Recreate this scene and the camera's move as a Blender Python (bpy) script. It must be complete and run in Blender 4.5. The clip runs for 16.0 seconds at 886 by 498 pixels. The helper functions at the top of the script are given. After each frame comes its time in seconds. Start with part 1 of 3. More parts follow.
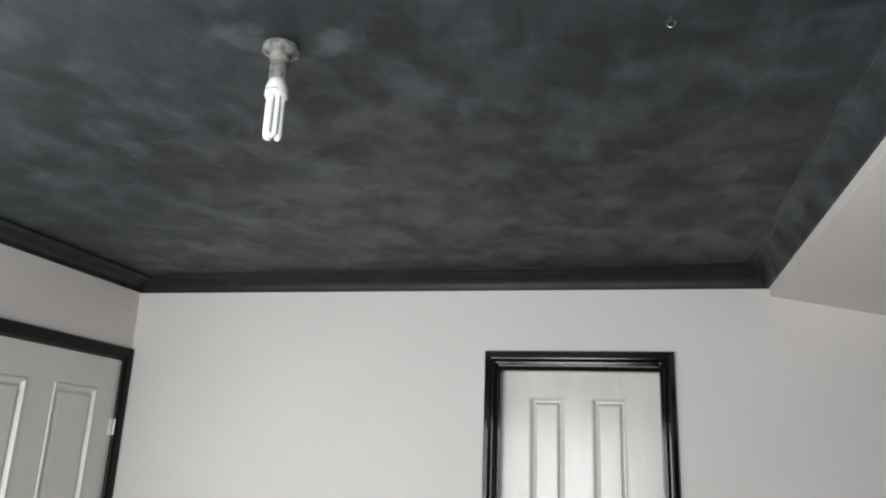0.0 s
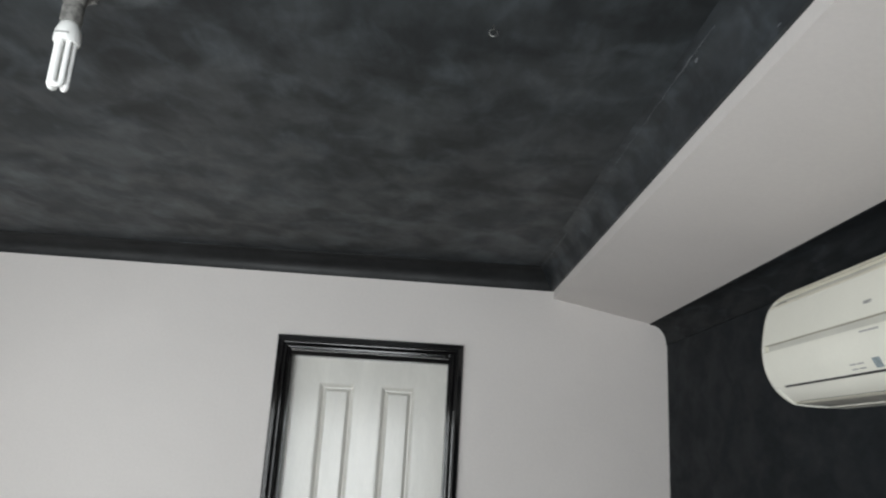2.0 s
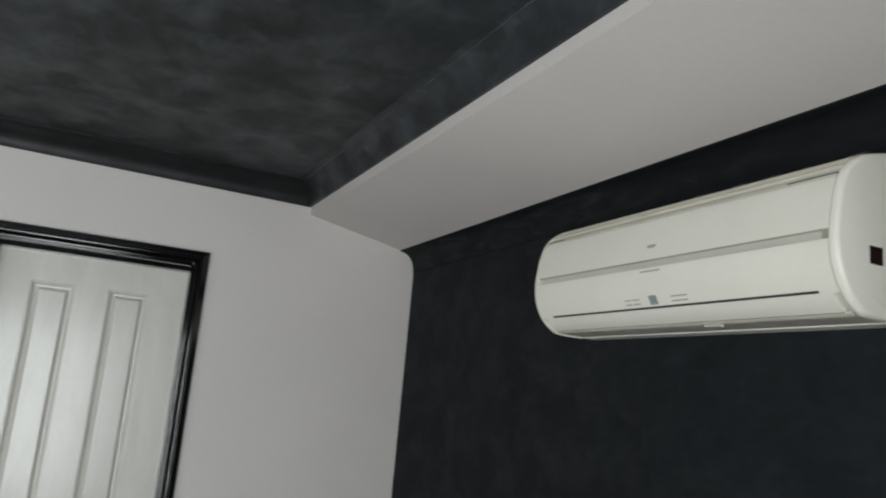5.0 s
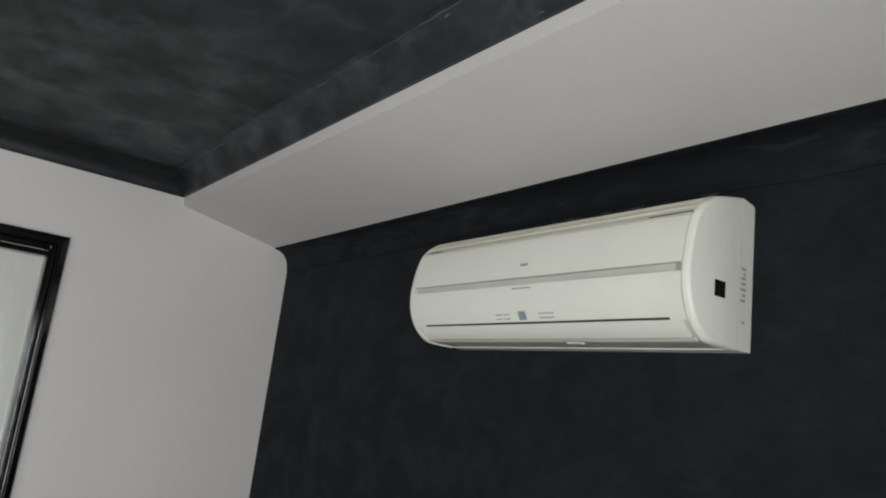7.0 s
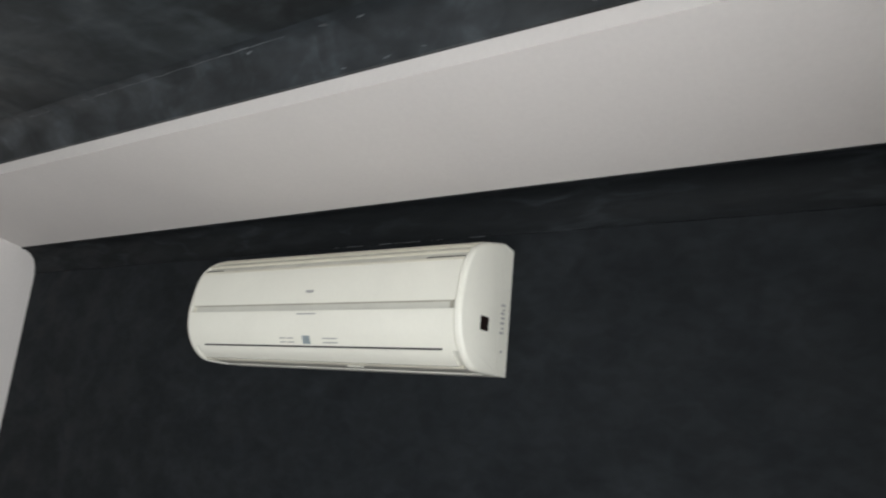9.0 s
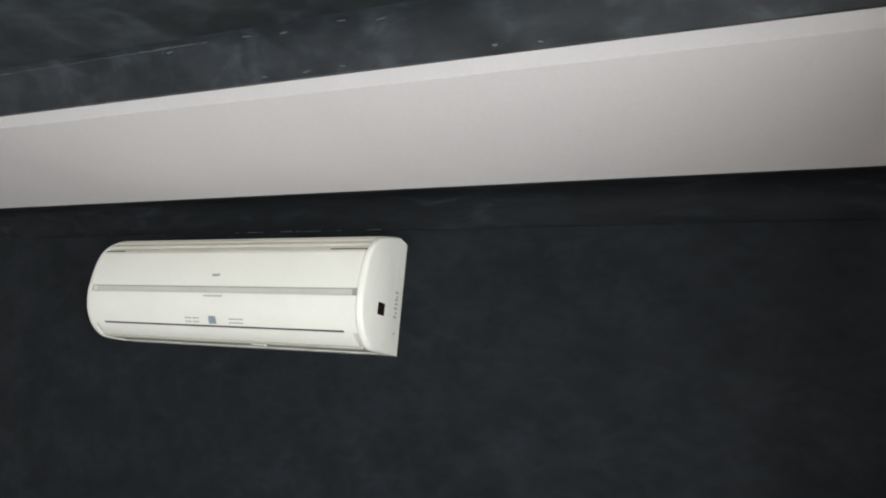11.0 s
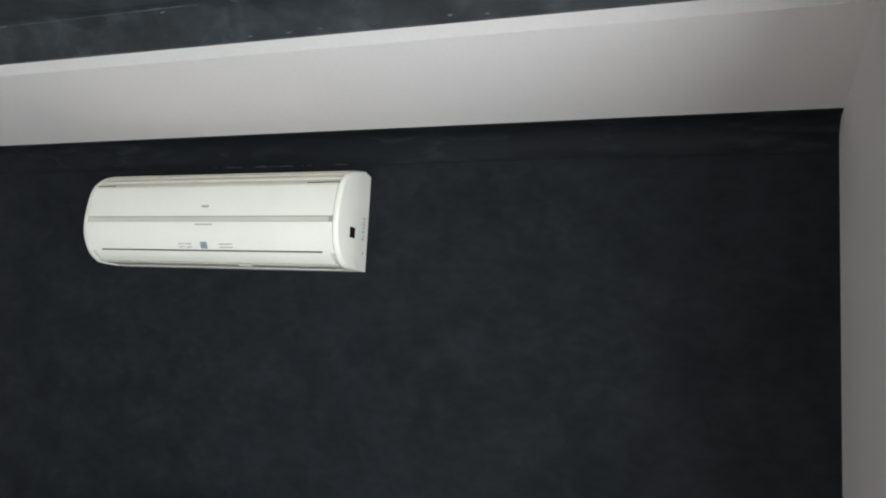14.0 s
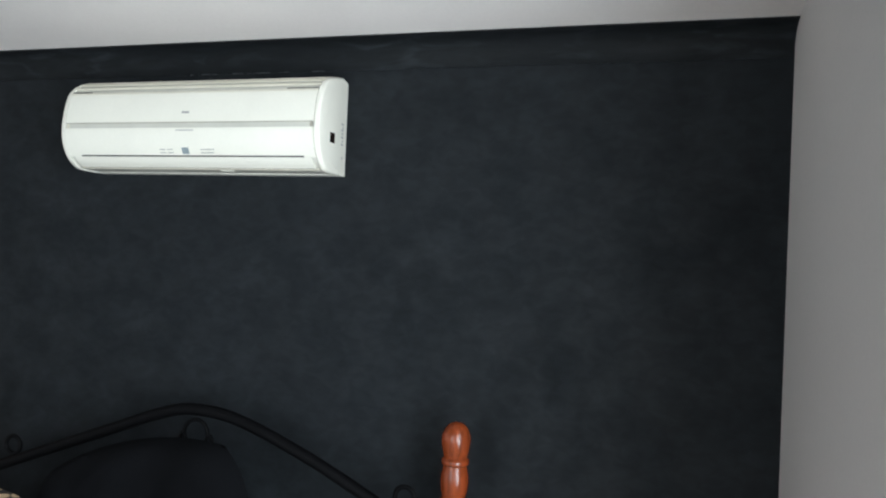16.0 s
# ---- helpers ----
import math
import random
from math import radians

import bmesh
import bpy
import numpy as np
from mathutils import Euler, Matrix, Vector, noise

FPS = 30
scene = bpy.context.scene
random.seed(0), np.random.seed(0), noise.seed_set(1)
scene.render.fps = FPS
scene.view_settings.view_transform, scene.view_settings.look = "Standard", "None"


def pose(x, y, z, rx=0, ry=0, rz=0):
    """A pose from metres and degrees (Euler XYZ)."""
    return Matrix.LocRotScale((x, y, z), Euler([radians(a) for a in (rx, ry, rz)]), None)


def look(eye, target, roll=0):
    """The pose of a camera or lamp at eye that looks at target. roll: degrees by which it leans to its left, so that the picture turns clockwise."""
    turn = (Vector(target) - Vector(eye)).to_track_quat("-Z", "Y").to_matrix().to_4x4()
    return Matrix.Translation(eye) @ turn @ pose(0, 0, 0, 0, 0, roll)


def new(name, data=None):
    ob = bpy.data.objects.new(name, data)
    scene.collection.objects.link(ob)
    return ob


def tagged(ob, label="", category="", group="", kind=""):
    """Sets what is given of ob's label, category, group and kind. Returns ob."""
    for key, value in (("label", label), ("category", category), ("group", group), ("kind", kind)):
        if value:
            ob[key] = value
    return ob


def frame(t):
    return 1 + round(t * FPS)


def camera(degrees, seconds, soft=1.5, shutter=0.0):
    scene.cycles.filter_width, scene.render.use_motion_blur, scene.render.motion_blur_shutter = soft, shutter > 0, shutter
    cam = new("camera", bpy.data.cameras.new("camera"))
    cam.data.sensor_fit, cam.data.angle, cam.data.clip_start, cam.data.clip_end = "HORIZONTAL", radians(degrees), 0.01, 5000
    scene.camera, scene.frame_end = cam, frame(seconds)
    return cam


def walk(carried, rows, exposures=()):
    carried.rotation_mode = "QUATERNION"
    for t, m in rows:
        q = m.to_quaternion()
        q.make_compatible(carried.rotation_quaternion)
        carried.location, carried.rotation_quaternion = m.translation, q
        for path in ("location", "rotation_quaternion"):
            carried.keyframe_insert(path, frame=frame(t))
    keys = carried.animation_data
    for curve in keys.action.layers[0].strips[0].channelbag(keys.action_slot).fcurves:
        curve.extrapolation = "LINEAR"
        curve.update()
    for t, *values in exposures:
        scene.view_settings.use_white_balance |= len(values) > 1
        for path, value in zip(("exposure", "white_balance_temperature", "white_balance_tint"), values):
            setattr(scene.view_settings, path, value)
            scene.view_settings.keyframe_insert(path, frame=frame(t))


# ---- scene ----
cam = camera(61.2, 16.0, soft=2.0, shutter=0.4)
PATH = [
    (0, (-1.041, -3.148, 1.65), (-1.514, -1.282, 2.19), 2.3),
    (0.5, (-1.037, -3.124, 1.663), (-1.422, -1.241, 2.218), 2.5),
    (1, (-1.018, -3.103, 1.675), (-1.287, -1.202, 2.234), 3.0),
    (1.5, (-1.008, -3.107, 1.673), (-1.139, -1.19, 2.228), 3.6),
    (2, (-1.05, -3.131, 1.671), (-1.002, -1.2, 2.191), 3.4),
    (2.5, (-1.07, -3.165, 1.64), (-0.885, -1.235, 2.107), 3.7),
    (3, (-1.091, -3.115, 1.647), (-0.808, -1.18, 2.071), 4.3),
    (3.5, (-1.082, -3.054, 1.643), (-0.746, -1.124, 2.048), 5.1),
    (4, (-1.138, -3.012, 1.641), (-0.677, -1.106, 2.031), 5.4),
    (4.5, (-1.184, -2.973, 1.65), (-0.552, -1.114, 2.029), 5.3),
    (5, (-1.269, -2.986, 1.639), (-0.435, -1.209, 2.023), 5.2),
    (7.5, (-1.331, -3.01, 1.659), (-0.122, -1.474, 2.079), 6.6),
    (8, (-1.4, -3.017, 1.674), (-0.061, -1.591, 2.091), 5.5),
    (8.5, (-1.426, -3.031, 1.688), (0.036, -1.736, 2.119), 5.1),
    (9, (-1.46, -3.047, 1.704), (0.116, -1.908, 2.168), 5.4),
    (9.5, (-1.512, -3.047, 1.702), (0.158, -2.080, 2.222), 6.1),
    (12, (-1.805, -3.172, 1.704), (0.004, -2.396, 2.058), 4.4),
    (12.5, (-1.864, -3.214, 1.724), (-0.044, -2.436, 2.005), 3.8),
    (13, (-1.921, -3.212, 1.73), (-0.083, -2.455, 1.956), 3.1),
    (13.5, (-1.942, -3.208, 1.731), (-0.098, -2.457, 1.919), 2.8),
    (14, (-2.035, -3.152, 1.648), (-0.16, -2.494, 1.879), 3.0),
    (14.5, (-2.091, -3.131, 1.643), (-0.192, -2.531, 1.831), 3.5),
    (15, (-2.145, -3.082, 1.624), (-0.222, -2.552, 1.768), 3.5),
    (15.5, (-2.172, -3.096, 1.584), (-0.244, -2.573, 1.686), 3.0),
    (16, (-2.15, -3.131, 1.587), (-0.225, -2.586, 1.611), 2.4),
]
EXPO = [(0, -0.44, 6560, 9), (2, -0.70, 6500, 8), (3.5, -0.86, 6480, 7), (5, -0.92, 6500, 7), (8.5, -0.66, 6560, 8), (9.5, -0.42, 6580, 10), (12, -0.28, 6360, 9), (14, -0.30, 6280, 8), (16, -0.02, 6080, 5)]
walk(cam, [(t, look(eye, target, roll)) for t, eye, target, roll in PATH], EXPO)

# ---- world and light ----
SOUTH_WINDOWS = ((-3.22, -2.12), (-1.97, -1.03))      # two window openings in the south wall
W_Z0, W_Z1 = 0.55, 2.02
V_Y0, V_Y1, V_Z0, V_Z1 = -2.05, -1.17, 0.60, 2.00      # unseen window opening in the west wall, added to light lip and ceiling
world = bpy.data.worlds.new("world")
scene.world = world
world.use_nodes = True
wn = world.node_tree
sky = wn.nodes.new("ShaderNodeTexSky")
sky.sky_type, sky.sun_disc = "NISHITA", False
sky.sun_elevation, sky.sun_rotation = radians(50), radians(0)
wn.links.new(sky.outputs["Color"], wn.nodes["Background"].inputs["Color"])
wn.nodes["Background"].inputs["Strength"].default_value = 0.10

SKYLIGHT = (0.93, 0.97, 1.0)


def window_light(eye, target, wide, high, energy):
    lamp = bpy.data.lights.new("window_daylight", "AREA")
    lamp.shape, lamp.size, lamp.size_y, lamp.energy, lamp.color = "RECTANGLE", wide, high, energy, SKYLIGHT
    new("window_daylight", lamp).matrix_world = look(eye, target)


for (x0, x1), watts in zip(SOUTH_WINDOWS, (58.0, 62.0)):
    mid = ((x0 + x1) / 2, (W_Z0 + W_Z1) / 2)
    window_light((mid[0], -3.695, mid[1]), (mid[0], 0, mid[1]), x1 - x0 - 0.12, W_Z1 - W_Z0 - 0.12, watts)
mid = ((V_Y0 + V_Y1) / 2, (V_Z0 + V_Z1) / 2)
window_light((-3.42, mid[0], mid[1]), (0, mid[0], mid[1]), V_Y1 - V_Y0 - 0.12, V_Z1 - V_Z0 - 0.12, 20.0)

# ---- materials ----


def material(name, color, rough=0.5, metal=0.0, vary=0.0, scale=4.0, stretch=(1, 1, 1), fine=0.0, fine_scale=200.0, bump=0.0,
             bump_scale=250.0, bump_stretch=(1, 1, 1), rough_vary=0.0, coat=0.0, spec=0.5, dark=None, bump_swirl=0.0):
    """Base colour with broad stains (vary, scale), fine grain (fine, fine_scale) and a bump."""
    m = bpy.data.materials.new(name)
    m.use_nodes = True
    n, l = m.node_tree.nodes, m.node_tree.links
    b = n["Principled BSDF"]
    b.inputs["Roughness"].default_value, b.inputs["Metallic"].default_value = rough, metal
    b.inputs["Coat Weight"].default_value = coat
    b.inputs["Specular IOR Level"].default_value = spec
    tc = n.new("ShaderNodeTexCoord")

    def noise_at(sc, st, detail=6.0, roughness=0.6, distortion=0.0):
        mp = n.new("ShaderNodeMapping")
        mp.inputs["Scale"].default_value = st
        l.new(tc.outputs["Object"], mp.inputs["Vector"])
        t = n.new("ShaderNodeTexNoise")
        t.inputs["Scale"].default_value, t.inputs["Detail"].default_value = sc, detail
        t.inputs["Roughness"].default_value, t.inputs["Distortion"].default_value = roughness, distortion
        l.new(mp.outputs["Vector"], t.inputs["Vector"])
        return t

    broad = noise_at(scale, stretch, distortion=0.4)
    ramp = n.new("ShaderNodeValToRGB")
    lo = dark or tuple(c * (1 - vary) for c in color)
    hi = tuple(min(1, c * (1 + vary)) for c in color)
    ramp.color_ramp.elements[0].position, ramp.color_ramp.elements[1].position = 0.32, 0.68
    ramp.color_ramp.elements[0].color, ramp.color_ramp.elements[1].color = (*lo, 1), (*hi, 1)
    l.new(broad.outputs["Fac"], ramp.inputs["Fac"])
    out = ramp.outputs["Color"]
    if fine:
        grain = noise_at(fine_scale, stretch, 3.0)
        mr = n.new("ShaderNodeMapRange")
        mr.inputs["From Min"].default_value, mr.inputs["From Max"].default_value = 0.3, 0.7
        mr.inputs["To Min"].default_value, mr.inputs["To Max"].default_value = 1 - fine, 1 + fine
        l.new(grain.outputs["Fac"], mr.inputs["Value"])
        mix = n.new("ShaderNodeMix")
        mix.data_type, mix.blend_type = "RGBA", "MULTIPLY"
        mix.inputs["Factor"].default_value = 1.0
        l.new(out, mix.inputs["A"])
        l.new(mr.outputs["Result"], mix.inputs["B"])
        out = mix.outputs["Result"]
    l.new(out, b.inputs["Base Color"])
    if rough_vary:
        rr = n.new("ShaderNodeMapRange")
        rr.inputs["To Min"].default_value, rr.inputs["To Max"].default_value = rough - rough_vary, rough + rough_vary
        l.new(broad.outputs["Fac"], rr.inputs["Value"])
        l.new(rr.outputs["Result"], b.inputs["Roughness"])
    if bump:
        bn = noise_at(bump_scale, bump_stretch, 4.0, distortion=bump_swirl)
        bp = n.new("ShaderNodeBump")
        bp.inputs["Strength"].default_value, bp.inputs["Distance"].default_value = bump, 0.002
        l.new(bn.outputs["Fac"], bp.inputs["Height"])
        l.new(bp.outputs["Normal"], b.inputs["Normal"])
    return m


def brushed_black(name, low, high, patch, rough, stretch=(1.0, 1.25, 1.0), streak=(0.9, 1.45, 1.0), spec=0.4, smear_scale=5.5, streak_scale=3.4, relief=0.25, smear_range=(0.46, 0.82), swirl=0.45):
    """Thin uneven black paint: soft cloudy patches, brush streaks and a few pale smears."""
    m = bpy.data.materials.new(name)
    m.use_nodes = True
    n, l = m.node_tree.nodes, m.node_tree.links
    b = n["Principled BSDF"]
    tc = n.new("ShaderNodeTexCoord")

    def layer(sc, st, detail, dist, lo, hi):
        mp = n.new("ShaderNodeMapping")
        mp.inputs["Scale"].default_value = st
        l.new(tc.outputs["Object"], mp.inputs["Vector"])
        t = n.new("ShaderNodeTexNoise")
        t.inputs["Scale"].default_value, t.inputs["Detail"].default_value = sc, detail
        t.inputs["Distortion"].default_value = dist
        l.new(mp.outputs["Vector"], t.inputs["Vector"])
        r = n.new("ShaderNodeMapRange")
        r.interpolation_type = "SMOOTHSTEP"
        r.inputs["From Min"].default_value, r.inputs["From Max"].default_value = lo, hi
        l.new(t.outputs["Fac"], r.inputs["Value"])
        return r.outputs["Result"]

    clouds = layer(1.7, stretch, 3.0, 0.3, 0.36, 0.64)
    streaks = layer(streak_scale, streak, 4.5, 0.35, 0.33, 0.70)
    smear = layer(smear_scale, stretch, 4.0, swirl, *smear_range)

    def mixed(fac, a, c):
        x = n.new("ShaderNodeMix")
        x.data_type = "RGBA"
        l.new(fac, x.inputs["Factor"])
        for sock, v in (("A", a), ("B", c)):
            if isinstance(v, tuple):
                x.inputs[sock].default_value = (*v, 1)
            else:
                l.new(v, x.inputs[sock])
        return x.outputs["Result"]

    mid = tuple((p + q) / 2 for p, q in zip(low, high))
    both = n.new("ShaderNodeMath")
    both.operation = "MULTIPLY"
    l.new(smear, both.inputs[0])
    both.inputs[1].default_value = 0.55
    c1 = mixed(clouds, low, mid)
    c2 = mixed(streaks, c1, high)
    half = n.new("ShaderNodeMix")
    half.data_type = "RGBA"
    half.inputs["Factor"].default_value = 0.6
    l.new(c1, half.inputs["A"])
    l.new(c2, half.inputs["B"])
    c3 = mixed(both.outputs["Value"], half.outputs["Result"], patch)
    hairs = layer(26.0, (streak[0] * 1.6, streak[1] * 0.7, streak[2]), 4.0, 0.6, 0.30, 0.70)
    gain = n.new("ShaderNodeMapRange")
    gain.inputs["To Min"].default_value, gain.inputs["To Max"].default_value = 0.84, 1.16
    l.new(hairs, gain.inputs["Value"])
    brushed = n.new("ShaderNodeMix")
    brushed.data_type, brushed.blend_type = "RGBA", "MULTIPLY"
    brushed.inputs["Factor"].default_value = 1.0
    l.new(c3, brushed.inputs["A"])
    l.new(gain.outputs["Result"], brushed.inputs["B"])
    l.new(brushed.outputs["Result"], b.inputs["Base Color"])
    rr = n.new("ShaderNodeMapRange")
    rr.inputs["To Min"].default_value, rr.inputs["To Max"].default_value = rough + 0.08, rough - 0.08
    l.new(streaks, rr.inputs["Value"])
    l.new(rr.outputs["Result"], b.inputs["Roughness"])
    bp = n.new("ShaderNodeBump")
    bp.inputs["Strength"].default_value, bp.inputs["Distance"].default_value = relief, 0.004
    l.new(streaks, bp.inputs["Height"])
    l.new(bp.outputs["Normal"], b.inputs["Normal"])
    b.inputs["Specular IOR Level"].default_value = spec
    return m


WHITE_WALL = material("warm_white_wall_paint", (0.657, 0.622, 0.601), 0.62, vary=0.025, scale=1.6, fine=0.02, fine_scale=90, bump=0.12, bump_scale=300)
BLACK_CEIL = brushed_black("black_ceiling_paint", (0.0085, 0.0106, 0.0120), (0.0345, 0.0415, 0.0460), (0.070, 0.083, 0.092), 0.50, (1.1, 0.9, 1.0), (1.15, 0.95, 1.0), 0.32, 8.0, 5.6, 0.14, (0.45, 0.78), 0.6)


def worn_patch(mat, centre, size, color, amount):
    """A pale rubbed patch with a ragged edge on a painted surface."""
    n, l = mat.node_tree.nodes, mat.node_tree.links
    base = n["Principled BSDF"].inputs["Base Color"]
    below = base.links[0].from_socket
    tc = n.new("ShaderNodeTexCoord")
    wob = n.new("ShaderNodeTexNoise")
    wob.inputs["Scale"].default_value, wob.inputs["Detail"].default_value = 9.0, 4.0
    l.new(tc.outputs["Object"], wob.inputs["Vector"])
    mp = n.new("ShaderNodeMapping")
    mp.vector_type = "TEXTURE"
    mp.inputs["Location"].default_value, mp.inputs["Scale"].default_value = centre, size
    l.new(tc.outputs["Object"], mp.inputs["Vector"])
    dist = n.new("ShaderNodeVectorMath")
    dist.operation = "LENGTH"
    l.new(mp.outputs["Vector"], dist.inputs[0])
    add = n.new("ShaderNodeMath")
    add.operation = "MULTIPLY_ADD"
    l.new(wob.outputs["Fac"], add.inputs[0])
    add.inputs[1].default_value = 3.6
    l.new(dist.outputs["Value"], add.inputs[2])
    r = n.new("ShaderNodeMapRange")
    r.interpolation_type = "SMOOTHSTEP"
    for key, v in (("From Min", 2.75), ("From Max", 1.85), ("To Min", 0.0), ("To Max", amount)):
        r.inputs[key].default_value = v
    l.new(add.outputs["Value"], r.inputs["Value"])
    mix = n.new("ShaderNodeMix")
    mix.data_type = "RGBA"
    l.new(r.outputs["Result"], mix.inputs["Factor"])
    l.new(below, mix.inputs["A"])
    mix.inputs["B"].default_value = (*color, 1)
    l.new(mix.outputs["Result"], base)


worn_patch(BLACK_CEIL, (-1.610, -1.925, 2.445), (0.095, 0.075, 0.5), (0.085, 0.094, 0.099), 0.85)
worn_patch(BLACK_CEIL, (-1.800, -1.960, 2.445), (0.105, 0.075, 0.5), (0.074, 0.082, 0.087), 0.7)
BLACK_WALL = brushed_black("black_wall_paint", (0.0088, 0.0106, 0.0126), (0.0124, 0.0148, 0.0175), (0.0190, 0.0226, 0.0262), 0.70, (1, 1.1, 1.1), (1, 1.2, 1.5), 0.16, 7.0, 6.0, 0.06)
BLACK_CORN = brushed_black("black_cornice_paint", (0.0070, 0.0088, 0.0104), (0.028, 0.0340, 0.0392), (0.066, 0.079, 0.090), 0.46, (1.2, 1.0, 1.2), (1.2, 1.0, 1.6), 0.34, 9.0, 6.5, 0.25, (0.47, 0.76), 0.6)
CORNICE_PLAIN = brushed_black("plain_black_cornice_paint", (0.009, 0.0096, 0.010), (0.019, 0.020, 0.021), (0.032, 0.034, 0.036), 0.46, (1.0, 1.2, 1.2), (0.6, 1.5, 1.5), 0.25)
BLACK_COVE = brushed_black("streaked_black_cornice_paint", (0.0056, 0.0068, 0.0080), (0.0094, 0.0113, 0.0132), (0.0300, 0.0355, 0.0410), 0.66, (2.0, 0.6, 2.0), (2.0, 0.7, 3.0), 0.16, 10.0, 8.0, 0.2, (0.52, 0.74), 1.0)
BLACK_GLOSS = material("black_gloss_enamel", (0.003, 0.003, 0.0035), 0.08, vary=0.3, scale=9, bump=0.12, bump_scale=60, bump_stretch=(3, 3, 0.4), coat=0.0, rough_vary=0.03, spec=0.5)
DOOR_PAINT = material("off_white_door_enamel", (0.66, 0.645, 0.602), 0.19, vary=0.06, scale=5, stretch=(2, 2, 0.5), fine=0.025, fine_scale=70,
                      bump=0.26, bump_scale=10, bump_stretch=(6, 6, 0.5), rough_vary=0.05, bump_swirl=1.8, spec=0.5)
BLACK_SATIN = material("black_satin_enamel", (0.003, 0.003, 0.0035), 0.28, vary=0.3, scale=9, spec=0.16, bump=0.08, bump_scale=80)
SMOOTH_DOOR = material("smooth_cream_door_enamel", (0.62, 0.61, 0.56), 0.24, vary=0.04, scale=4, fine=0.015, fine_scale=60, bump=0.06, bump_scale=120)
FILLER = material("pale_joint_filler", (0.092, 0.100, 0.107), 0.7, vary=0.5, scale=14)
CARPET = material("beige_carpet", (0.36, 0.325, 0.285), 0.95, vary=0.1, scale=2, fine=0.2, fine_scale=220, bump=0.6, bump_scale=260)
AC_WHITE = material("aged_white_plastic", (0.82, 0.805, 0.72), 0.27, vary=0.02, scale=6, fine=0.012, fine_scale=120)
AC_CREAM = material("yellowed_cream_plastic", (0.66, 0.63, 0.53), 0.42, vary=0.05, scale=9)
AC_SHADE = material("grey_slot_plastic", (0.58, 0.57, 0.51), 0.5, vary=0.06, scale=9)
AC_DIM = material("dim_intake_plastic", (0.38, 0.36, 0.30), 0.6, vary=0.1, scale=9)
# white casing plastic toned down, so the underside's shade is in its colour
AC_UNDER = material("shaded_underside_plastic", (0.46, 0.445, 0.40), 0.6, vary=0.25, scale=14)
AC_DARK = material("dark_gap_plastic", (0.03, 0.03, 0.03), 0.6, vary=0.2, scale=9)
SENSOR = material("dark_brown_sensor_window", (0.018, 0.010, 0.008), 0.15, vary=0.2, scale=20)
PRINT = material("grey_print", (0.36, 0.355, 0.345), 0.5, vary=0.05)
DISPLAY = material("blue_grey_display", (0.27, 0.32, 0.34), 0.25, vary=0.2, scale=60)
HOLDER = material("paint_splashed_grey_plastic", (0.17, 0.165, 0.155), 0.55, vary=0.6, scale=38, fine=0.2, fine_scale=160, bump=0.3, bump_scale=90)
LAMP_BASE = material("white_lamp_plastic", (0.82, 0.82, 0.80), 0.35, vary=0.02)
LAMP_TUBE = material("white_phosphor_glass", (0.90, 0.90, 0.88), 0.18, vary=0.01, coat=0.4)
STEEL = material("dull_zinc_steel", (0.32, 0.32, 0.31), 0.45, metal=1.0, vary=0.1, scale=60)
IRON = material("black_iron", (0.0022, 0.0022, 0.0027), 0.62, spec=0.08, vary=0.2, scale=30, bump=0.1, bump_scale=120)
POST_WOOD = material("red_brown_varnished_wood", (0.185, 0.036, 0.0095), 0.26, vary=0.5, scale=7, stretch=(5, 5, 0.7), fine=0.15, fine_scale=60, coat=0.25, spec=0.35)
DARK_CLOTH = material("charcoal_cotton", (0.0034, 0.0036, 0.0044), 0.95, vary=0.2, scale=6, fine=0.2, fine_scale=500, bump=0.3, bump_scale=600, spec=0.06)
MATTRESS = material("grey_mattress_ticking", (0.30, 0.29, 0.28), 0.9, vary=0.08, scale=8, bump=0.3, bump_scale=300)
FRAME_WHITE = material("white_window_paint", (0.74, 0.74, 0.72), 0.4, vary=0.04, scale=6)

LEOPARD = bpy.data.materials.new("leopard_print_cloth")
LEOPARD.use_nodes = True
_n, _l = LEOPARD.node_tree.nodes, LEOPARD.node_tree.links
_v = _n.new("ShaderNodeTexVoronoi")
_v.inputs["Scale"].default_value, _v.inputs["Randomness"].default_value = 27.0, 0.9
_r = _n.new("ShaderNodeValToRGB")
_r.color_ramp.elements[0].position, _r.color_ramp.elements[1].position = 0.36, 0.46
_r.color_ramp.elements[0].color, _r.color_ramp.elements[1].color = (0.40, 0.28, 0.16, 1), (0.012, 0.009, 0.008, 1)
_t = _n.new("ShaderNodeTexCoord")
_l.new(_t.outputs["Object"], _v.inputs["Vector"])
_l.new(_v.outputs["Distance"], _r.inputs["Fac"])
_l.new(_r.outputs["Color"], _n["Principled BSDF"].inputs["Base Color"])
_n["Principled BSDF"].inputs["Roughness"].default_value = 0.85

PANE = bpy.data.materials.new("clear_window_glass")
PANE.use_nodes = True
_b = PANE.node_tree.nodes["Principled BSDF"]
_b.inputs["Transmission Weight"].default_value, _b.inputs["Roughness"].default_value, _b.inputs["IOR"].default_value = 1.0, 0.0, 1.45

# ---- mesh helpers ----


def mesh_of(name, bm, mat):
    bmesh.ops.recalc_face_normals(bm, faces=bm.faces)
    me = bpy.data.meshes.new(name)
    bm.to_mesh(me)
    bm.free()
    me.materials.append(mat)
    return me


